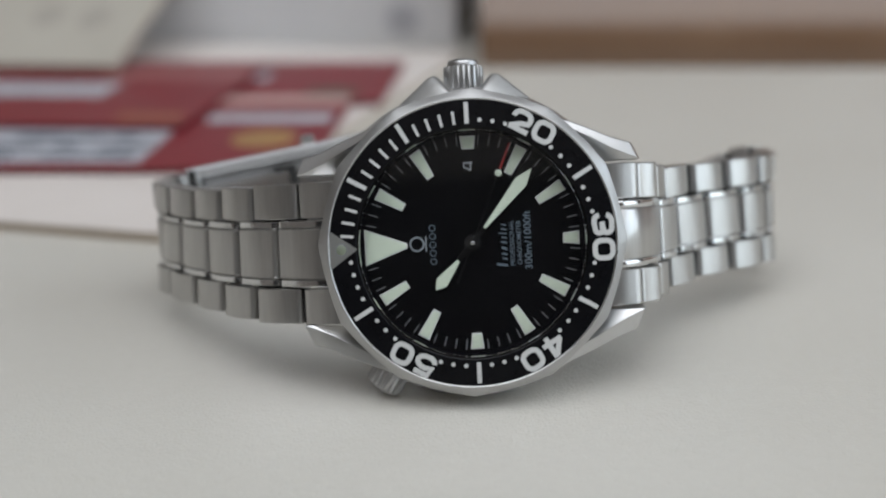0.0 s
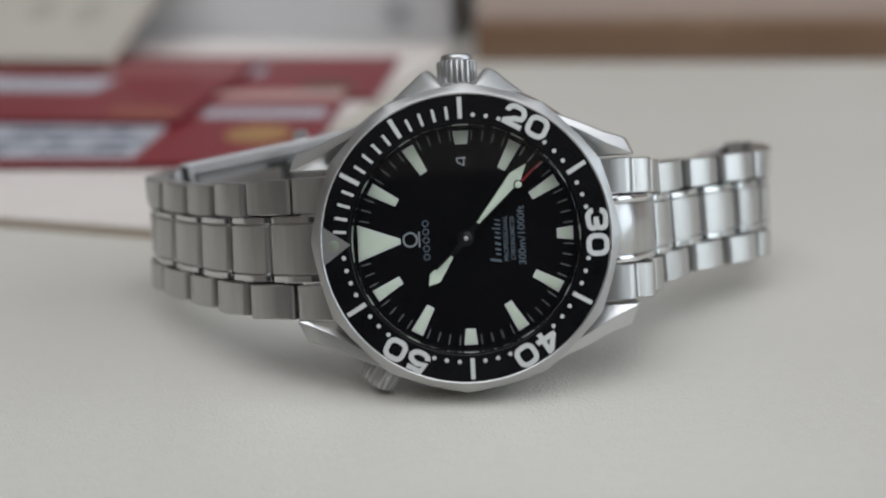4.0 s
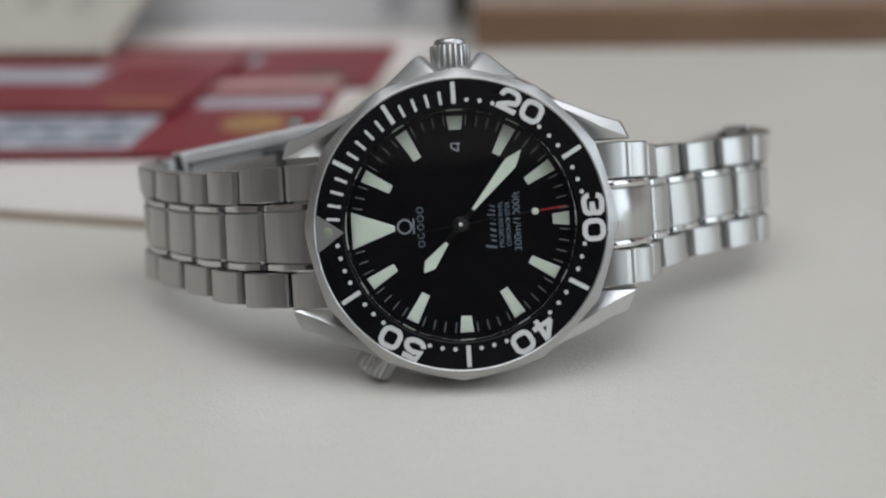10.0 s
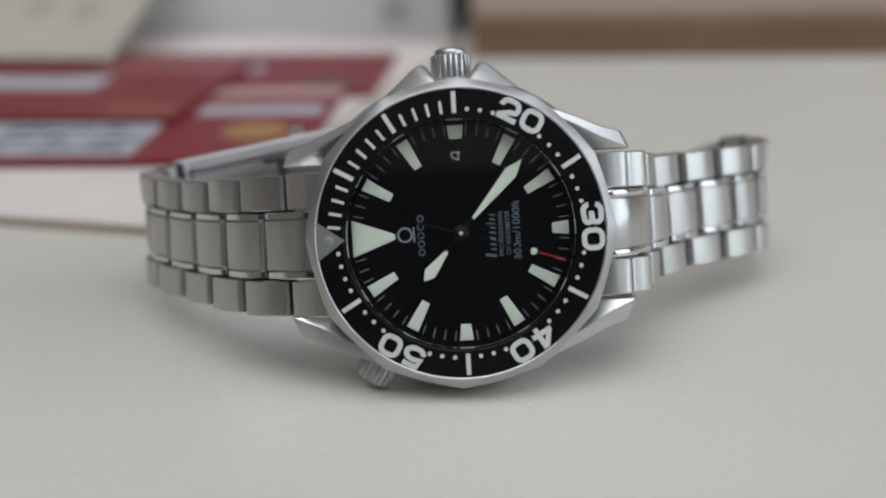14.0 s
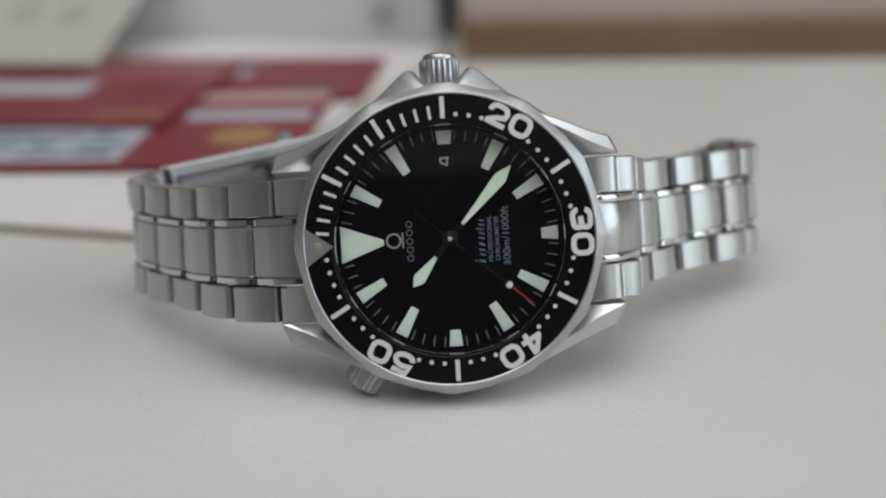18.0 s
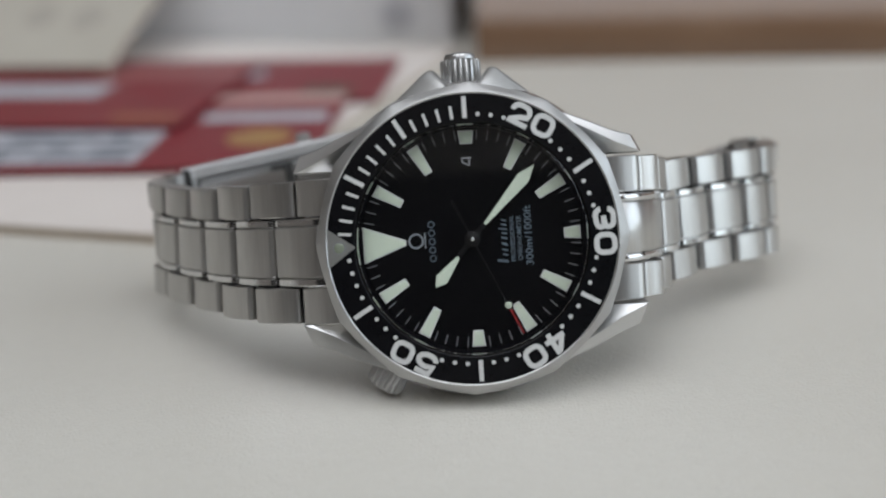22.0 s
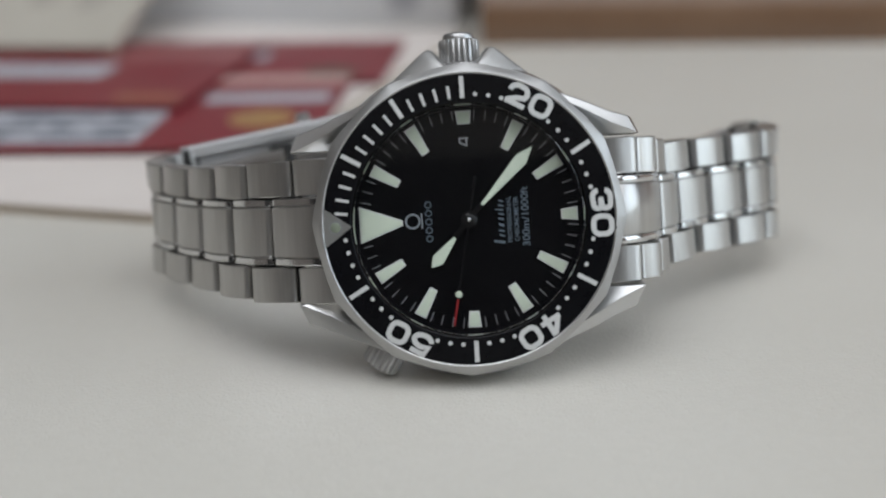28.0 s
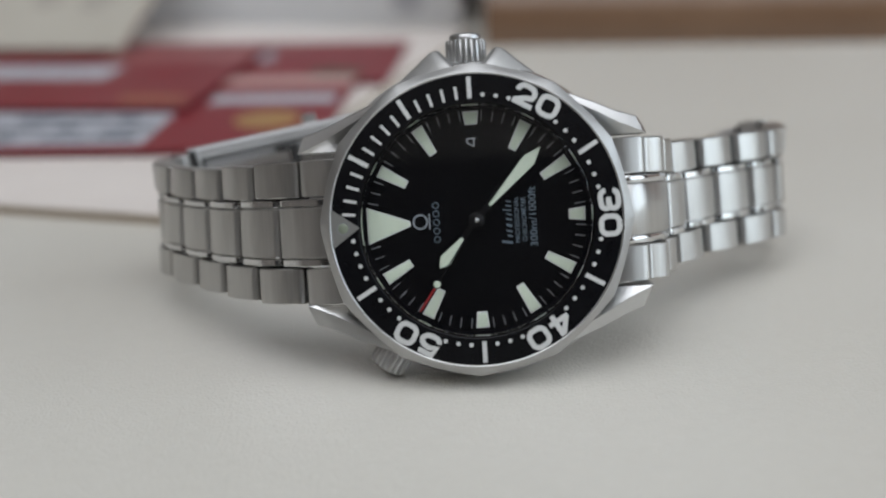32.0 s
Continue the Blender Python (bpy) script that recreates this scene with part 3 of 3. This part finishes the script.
part("dot_rim", lathe([(0.46, 0.0), (0.66, 0.0), (0.66, 0.12), (0.6, 0.17), (0.46, 0.17)], 24), BLACKED, h, "", Matrix.Translation((0, 0.0101, 0)))
part("lume_dot", lathe([(0.46, 0.05), (0.46, 0.17), (0.36, 0.22), (0.02, 0.23), (0.02, 0.05)], 24), LUME, h, "round lume dot", Matrix.Translation((0, 0.0101, 0)))
part("pinion_cap", lathe([(0.24, 0.2), (0.24, 0.34), (0.16, 0.4), (0.02, 0.41), (0.02, 0.2)], 24), POLISHED, h, "small steel centre pin")

crystal = part("crystal", lathe([(0.01, 0.72), (5, 0.69), (10, 0.60), (14, 0.48), (15.22, 0.43), (15.34, 0.33), (15.34, 0.04), (0.01, 0.04)], 128, close=False), CRYSTAL, watch, "clear sapphire crystal")
crystal.visible_shadow = False

part("crystal_gasket", lathe([(15.345, -0.56), (15.615, -0.56), (15.615, 0.2), (15.55, 0.25), (15.46, 0.22), (15.345, 0.02)], 160), GASKET, watch, "thin black gasket round the crystal")


def fluted(r, flutes, depth):
    def f(rr, n, a):
        return rr - (depth * min(1.0, max(0.0, 0.5 + 1.3 * math.cos(flutes * a))) if rr > r - 0.02 else 0)
    return f


# crown on the v axis, escape valve at ten o'clock
part("crown", lathe([(0.01, 19.6), (1.9, 19.6), (1.9, 20.7), (2.4, 20.8), (2.78, 21.1), (2.78, 24.15), (2.6, 24.35), (2.15, 24.45), (2.15, 24.9), (1.9, 25.2), (1.2, 25.35), (0.01, 25.4)], 192, fluted(2.78, 22, 0.34), close=False),
     CROWNM, watch, "fluted steel crown", Matrix.Translation((0, 0, -0.0064)) @ pose(0, 0, 0, -90, 0, 0), 50)
part("escape_valve", lathe([(0.01, 19.5), (2.0, 19.5), (2.0, 20.4), (2.3, 20.6), (2.65, 20.9), (2.65, 23.4), (2.4, 23.9), (1.8, 24.2), (0.01, 24.25)], 180, fluted(2.65, 20, 0.30), close=False),
     CROWNM, watch, "fluted steel helium escape valve", Matrix.Translation((0, 0, -0.0062)) @ Matrix(((0.822, 0, -0.570, 0), (-0.570, 0, -0.822, 0), (0, 1, 0, 0), (0, 0, 0, 1))), 50)

# ---- bracelet ----
# joints on its outer face: u, n, middle v, width
LEFT = [(-23.9, -4.2, -0.45, 19.7), (-31.2, -8.5, -0.30, 19.2), (-36.8, -15.0, 0.10, 18.4), (-42.1, -22.0, 0.65, 17.6), (-47.4, -29.0, 1.60, 17.5), (-50.9, -36.0, 2.5, 17.3), (-49.6, -43.4, 3.5, 17.2), (-44.5, -46.6, 4.2, 17.0)]
RIGHT = [(23.4, -4.6, 0.05, 19.7), (27.2, -12.0, 0.05, 19.3), (29.4, -19.2, -0.05, 18.5), (35.0, -26.0, 0.6, 17.5), (41.7, -32.0, 1.05, 17.5), (48.5, -38.0, 1.5, 17.6), (52.3, -45.0, 1.7, 17.6), (52.0, -51.4, 3.5, 17.5),
         (48.9, -56.4, 3.4, 17.4), (40.6, -54.8, 0.5, 17.4), (34.0, -54.0, 0.8, 17.4), (28.0, -54.0, 1.1, 17.4), (22.6, -54.2, 2.2, 17.4), (15.0, -54.4, 4.4, 17.2), (7.4, -54.4, 7.0, 17.0), (0.0, -54.0, 9.6, 16.8)]
THICK = 3.0


def link_piece(L, w, t, crown=0.28, soft=1.15):
    """A rounded link: x along the band, y across it, z out."""
    prof = []
    h = L / 2
    e = min(soft, h * 0.33)
    for k in range(7):
        s = -1 + 2 * k / 6
        prof.append((s * (h - e), crown * (1 - s * s)))
    turn = [(math.sin(radians(a)) * e, (math.cos(radians(a)) - 1) * e * 0.8) for a in (20, 40, 60, 78, 90)]
    prof += [(h - e + dx, dz) for dx, dz in turn] + [(h, -t + 0.7), (h - 0.5, -t), (-h + 0.5, -t), (-h, -t + 0.7)] + [(-h + e - dx, dz) for dx, dz in turn[::-1]]
    c = 0.16

    def ring(y, d):
        return [(x * (1 - d / h), y, z - d if z > -t / 2 else z + d) for x, z in prof]
    bm = bmesh.new()
    rings(bm, [ring(-w / 2, c), ring(-w / 2 + c, 0), ring(w / 2 - c, 0), ring(w / 2, c)], cap0=True, cap1=True)
    return bm


def link_pose(a, b, flip, shift=0.0):
    """Midway between joints a and b, x along, z outward; returns the pose and the length."""
    d = Vector((b[0] - a[0], b[2] - a[2], b[1] - a[1]))
    x = d.normalized()
    y = Vector((0, 1, 0))
    z = x.cross(y).normalized() * (1 if flip else -1)
    y = z.cross(x).normalized()
    o = Vector(((a[0] + b[0]) / 2, (a[2] + b[2]) / 2, (a[1] + b[1]) / 2)) + z * shift
    m = Matrix((x, y, z)).transposed().to_4x4()
    m.translation = o * MM
    return m, d.length


def midpoint(a, b):
    return tuple((p + q) / 2 for p, q in zip(a, b))


def band(joints, flip, gap, back=0.0, first=0):
    inner_gap = gap * 0.7
    soft = 1.15 if flip else 0.9
    for i in range(len(joints) - 1):
        a, b = joints[i], joints[i + 1]
        m, L = link_pose(a, b, flip)
        w = (a[3] + b[3]) / 2
        # steel core coloured dark, so the gaps between links look shaded
        link = part("bracelet_link", link_piece(L + 0.3, w * 0.97, THICK - 1.6, 0.0), DARKSLOT, watch, "steel bracelet link", m @ Matrix.Translation((0, 0, -1.1 * MM)))
        for s in (-1, 1):
            part("outer_link", link_piece(L - gap, w * 0.252, THICK, 1.1 if first and i == 0 else 0.45, soft), BRUSHED, link, "", Matrix.Translation((0, s * w * 0.374 * MM, 1.1 * MM)))
        if first <= i and i + 2 < len(joints):
            c, d = midpoint(a, b), midpoint(b, joints[i + 2])
            m2, L2 = link_pose(c, d, flip, 0.22)
            m2 = m2 @ Matrix.Translation((-back * L2 * MM, 0, 0))
            rel = Matrix.Translation((0, 0, 1.1 * MM)) @ m.inverted() @ m2
            part("centre_link", link_piece(L2 - inner_gap, w * 0.352, THICK, 0.42, soft), BRUSHED, link, "", rel)
            for s in (-1, 1):
                part("polished_strip", link_piece(L2 - inner_gap - 0.1, w * 0.055, THICK - 0.1, 0.42, soft), POLISHED, link, "polished steel strip", rel @ Matrix.Translation((0, s * w * 0.2065 * MM, -0.05 * MM)))


band(LEFT, False, 0.85, 0.05)
band(RIGHT, True, 1.2, 0.16, 1)
# end links between the lugs; the middle of one is a long curved piece
def curved(path, v0, v1, t):
    """A bent strip whose outer face follows a path of (u, n)."""
    bm = bmesh.new()
    loops = []
    for i, (u, n) in enumerate(path):
        a, b = path[max(i - 1, 0)], path[min(i + 1, len(path) - 1)]
        d = Vector((b[0] - a[0], b[1] - a[1])).normalized()
        o = Vector((-d.y, d.x))
        c = 0.16
        edge = 0.35 if i in (0, len(path) - 1) else 0.0
        ring = [(v0, -t), (v0, -c - edge), (v0 + c, -edge), (v1 - c, -edge), (v1, -c - edge), (v1, -t)]
        loops.append([(u + o.x * k, v, n + o.y * k) for v, k in ring])
    rings(bm, loops, cap0=True, cap1=True)
    return bm


def smooth_path(points, n=7):
    """Points along a gliding curve through the given ones."""
    out = []
    for i in range(len(points) - 1):
        p0, p1, p2, p3 = (Vector(points[min(max(i + k, 0), len(points) - 1)]) for k in (-1, 0, 1, 2))
        for j in range(n):
            t = j / n
            out.append(tuple(0.5 * (2 * p1 + (p2 - p0) * t + (2 * p0 - 5 * p1 + 4 * p2 - p3) * t * t + (3 * p1 - p0 - 3 * p2 + p3) * t ** 3)))
    return out + [tuple(points[-1])]


ARCH = smooth_path([(16.9, -2.9), (20.0, -2.55), (22.6, -3.7), (24.8, -6.7), (26.5, -10.3), (27.5, -13.4)])
for joints, s in ((LEFT, -1), (RIGHT, 1)):
    a, w = joints[0], joints[0][3]
    inner = (-17.5, -1.3, a[2], w) if s < 0 else (16.5, -3.5, a[2], w)
    m, L = link_pose(inner, a, s > 0)
    place = m @ Matrix.Translation((-0.8 * MM, 0, -3.3 * MM))
    end = part("end_link", link_piece(L - 1.6, w * 0.40, 2.3, 0.0), DARKSLOT, watch, "fitted steel end link", place)
    for k in (-1, 1):
        part("end_shoulder", link_piece(L + 0.5, w * 0.252, 3.8, 0.3), BRUSHED, end, "", Matrix.Translation((0.55 * MM, k * w * 0.374 * MM, 3.3 * MM)))
    if s > 0:
        part("end_centre", curved(ARCH, a[2] - w * 0.176, a[2] + w * 0.176, 2.6), BRUSHED, end, "satin curved middle piece", place.inverted(), 50)
        for k in (-1, 1):
            v = a[2] + k * w * 0.2065
            part("polished_strip", curved(ARCH[1:], v - w * 0.0275, v + w * 0.0275, 2.5), POLISHED, end, "polished steel strip", place.inverted(), 50)
        continue
    c = midpoint(a, joints[1])
    m2, L2 = link_pose(inner, c, s > 0, 0.3)
    rel = Matrix.Translation((0.8 * MM, 0, 3.3 * MM)) @ m.inverted() @ m2 @ Matrix.Translation((-0.5 * MM, 0, 0))
    part("end_centre", link_piece(L2 + 0.3, w * 0.352, 3.6, 0.8), BRUSHED, end, "", rel)
    for k in (-1, 1):
        part("polished_strip", link_piece(L2 + 0.2, w * 0.055, 3.4, 0.8), POLISHED, end, "polished steel strip", rel @ Matrix.Translation((0, k * w * 0.2065 * MM, -0.05 * MM)))

# folding clasp, closing the band behind the case
CL0, CL1 = (-45.6, -45.2, 4.0, 17.0), (-4.0, -53.5, 10.9, 16.4)
m, L = link_pose(CL0, CL1, False)
bm = bmesh.new()
loops = []
for k in range(13):
    s = -1 + k / 6
    x, z = s * L / 2, 2.2 * (1 - s * s)
    w = 8.6
    section = [(-w, -2.0), (-w, -0.5), (-w + 0.6, 0), (w - 0.6, 0), (w, -0.5), (w, -2.0), (w - 0.5, -2.4), (w - 1.3, -2.4), (w - 1.6, -1.9), (w - 1.6, -1.1), (-w + 1.6, -1.1), (-w + 1.6, -2.0)]
    loops.append([(x, -y, z + dz) for y, dz in section])
rings(bm, loops, cap0=True, cap1=True)
clasp = part("clasp_cover", bm, BRUSHED_SIDE, watch, "satin steel folding clasp", m, 40)
bm = bmesh.new()
loops = []
for k in range(13):
    s = -1 + k / 6
    x, z = s * (L / 2 - 1.5), 2.2 * (1 - s * s) - 2.4
    loops.append([(x, -5.5, z - 0.9), (x, -5.5, z), (x, 5.5, z), (x, 5.5, z - 0.9)])
rings(bm, loops, cap0=True, cap1=True)
part("folding_blade", bm, POLISHED, clasp, "polished folding blade")
bm = bmesh.new()
loops = []
for k in range(13):
    s = -1 + k / 6
    loops.append([(s * L / 2, -8.5 + 0.85 * math.cos(2 * math.pi * j / 12), 2.2 * (1 - s * s) - 1.7 + 1.0 * math.sin(2 * math.pi * j / 12)) for j in range(12)])
rings(bm, loops, cap0=True, cap1=True)
part("clasp_edge", bm, BRUSHED_SIDE, clasp, "rolled polished edge")
part("hinge", block(-1.0, 0.5, -8.9, 5.0, -3.2, 0.2, 0.4), DARKSLOT, clasp, "dark hinge", Matrix.Translation(((-L / 2 + 0.9) * MM, 0, 0)), 0)
part("push_button", block(-1.2, 1.2, -10.9, -8.8, -1.2, 1.2, 0.35), SATIN, clasp, "satin steel push button", Matrix.Translation((-0.0003, 0, 0.0012)), 0)
bm = block(-2.0, -0.4, -6.4, -3.0, -3.0, -1.0, 0.25)
block(-4.2, -2.0, -6.4, -5.6, -3.0, -1.0, 0.2, bm)
part("catch", bm, DARKSLOT, clasp, "dark spring catch", Matrix.Translation((-0.0028, 0, 0.0012)), 0)

# ---- papers behind the watch ----


def sheet(name, corner, depth, width, z0, z1, yaw, face, edge, label, category, group="", tilt=0.0):
    """A flat booklet: its front right corner at corner, running back and to the left. Returns the thing, its cover and its height; x from -width to 0, y from 0 to depth."""
    t = thing(name, pose(corner[0] * MM, corner[1] * MM, z0 * MM, tilt, 0, yaw), label, category, group)
    h = z1 - z0
    part("paper_block", block(-width + 0.4, -0.4, 0.4, depth - 0.4, 0, h * 0.72, 0.12), edge, t, "", None, 0)
    cover = part("cover", block(-width, 0, 0, depth, h * 0.72, h, min(0.15, h * 0.1)), face, t, "", None, 0)
    return t, cover, h


def oval(x, y, rx, ry, z0, z1):
    return prism([(x + rx * math.cos(2 * math.pi * k / 40), y + ry * math.sin(2 * math.pi * k / 40)) for k in range(40)], z0, z1, 0.02)


folder, cover, h = sheet("cream_folder", (-54.3, 69.5), 201, 260, 0, 2.6, -17, CREAM, CREAM_EDGE, "cream card folder lying flat on the pad", "folder")

front, cover, h = sheet("red_booklet", (-33.2, 109.6), 77, 150, 2.6, 4.4, -4.3, CARD_RED, CARD_EDGE, "glossy red booklet with a silver label and gold seal", "booklet", "red booklets on the folder")
part("silver_label", block(-117, -39.3, 4.2, 37.4, h, h + 0.08, 0.03), SILVER_FOIL, cover, "silver-grey printed label", None, 0)
for k in range(3):
    for j in range(6):
        w = 5.5 + 4 * ((j * 2 + k) % 3)
        part("label_line", block(-113 + j * 12.2, -113 + j * 12.2 + min(w, 11.5), 8.5 + k * 9.0, 11.7 + k * 9.0 + 1.5 * ((j + k) % 2), h + 0.08, h + 0.11, 0.01), GREY_PRINT, cover, "", None, 0)
part("silver_strip", block(-34, -2.2, 44, 53.5, h, h + 0.08, 0.03), SILVER_FOIL, cover, "narrow silver strip", None, 0)
part("gold_seal", oval(-15.4, 26.5, 7.8, 8.8, h, h + 0.1), GOLD, cover, "round gold seal", None, 0)
part("pale_band", block(-46, -0.6, 65.5, 76, h, h + 0.06, 0.02), PALE_BAND, cover, "pale pink band", None, 0)

back, cover, h = sheet("red_booklet", (-20.0, 178.5), 59, 120, 2.6, 4.2, -5.5, CARD_RED, CARD_EDGE, "glossy red booklet with an olive print", "booklet", "red booklets on the folder")
part("olive_print", oval(-15, 10.5, 7.8, 6.2, h, h + 0.06), OLIVE, cover, "olive oval print", None, 0)
part("silver_dot", oval(-40, 35, 2.9, 7, h, h + 0.1), SILVER_FOIL, cover, "small silver print", None, 0)

top, cover, h = sheet("red_booklet", (-67.6, 146.0), 86, 110, 4.5, 6.0, -8.0, CARD_RED, CARD_EDGE, "glossy red booklet with a silver strip lying on the others", "booklet", "red booklets on the folder")
part("silver_strip", block(-84, -33.5, 33, 51, h, h + 0.08, 0.03), SILVER_FOIL, cover, "wide silver strip", None, 0)
part("dull_band", block(-44, -1.5, 57, 74, h, h + 0.06, 0.02), DULL_BAND, cover, "dull pink band", None, 0)
part("gold_line", block(-20, -3, 6, 13, h, h + 0.06, 0.02), DULL_GOLD, cover, "short dull gold line", None, 0)

beige, cover, h = sheet("beige_booklet", (-99, 216), 80, 120, 6.05, 9.0, -9, BEIGE, CREAM_EDGE, "beige booklet with faint grey print leaning on a box", "booklet", "", 19)
for x, y, rx, ry in ((-17, 30, 5, 8), (-33, 31, 5, 7)):
    part("faint_print", oval(x, y, rx, ry, h, h + 0.05), BEIGE_MARK, cover, "faint grey print", None, 0)

box = thing("gift_box", pose(0.0025, 0.2835, 0.0, 0, 0, -6.5), "pale grey paper-covered box standing behind the papers", "box")
part("box_base", block(-140, 0, 0.6, 80, 0, 37, 0.8), BOXGREY, box, "", None, 0)
part("box_lid", block(-141, 1, 0, 81, 37, 65, 0.8), BOXGREY, box, "", None, 0)
part("box_print", oval(-18.5, 10.0, 5.6, 5.2, 0, 0.3), BOX_PRINT, box, "round grey print", Matrix.Translation((0, 0.0004, 0)) @ pose(0, 0, 0, 90, 0, 0), 0)

# a brown leather bolster behind the watch
bolster = thing("leather_bolster", pose(0.0188, 0.2440, 0.003, 0, 0, -6.2), "brown leather bolster with a rounded front lying on the pad", "bolster")
# the height above the low front is unseen, added to shade the pad
prof = [(1.5, -3), (0.8, 2), (1.0, 6), (2.2, 10), (4.6, 14.2), (8.5, 19.2), (13, 26), (19, 38), (25, 58), (32, 84), (44, 112), (66, 132), (98, 142), (140, 143), (185, 136), (225, 114), (248, 80), (256, 40), (254, 10), (250, -3)]
bm = bmesh.new()
loops = []
for k in range(25):
    x = -9.5 + 439.5 * k / 24
    e = 1 - 0.35 * max(0.0, (x - 416) / 14) ** 2
    loops.append([(x, 128 + (y - 128) * (0.92 + 0.08 * e), -3 + (z + 3) * e) for y, z in prof])
rings(bm, loops, cap0=True, cap1=True)
part("leather_cover", bm, LEATHER, bolster, "", None, 60)


# ---- what moves: the three pointers ----
def motions():
    def turn(m):
        return -6.0 * (m - 15.0)
    steps = [2.0 * k for k in range(17)]
    walk(HAND["seconds_hand"], [(t, pose(0, 0, -0.00155, 0, 0, turn(18.85 + t))) for t in steps])
    walk(HAND["minute_hand"], [(t, pose(0, 0, -0.00195, 0, 0, turn(21.87 + t / 60))) for t in (0.0, 16.0, 32.0)])
    walk(HAND["hour_hand"], [(t, pose(0, 0, -0.0023, 0, 0, turn(51.75 + t / 720))) for t in (0.0, 16.0, 32.0)])


motions()
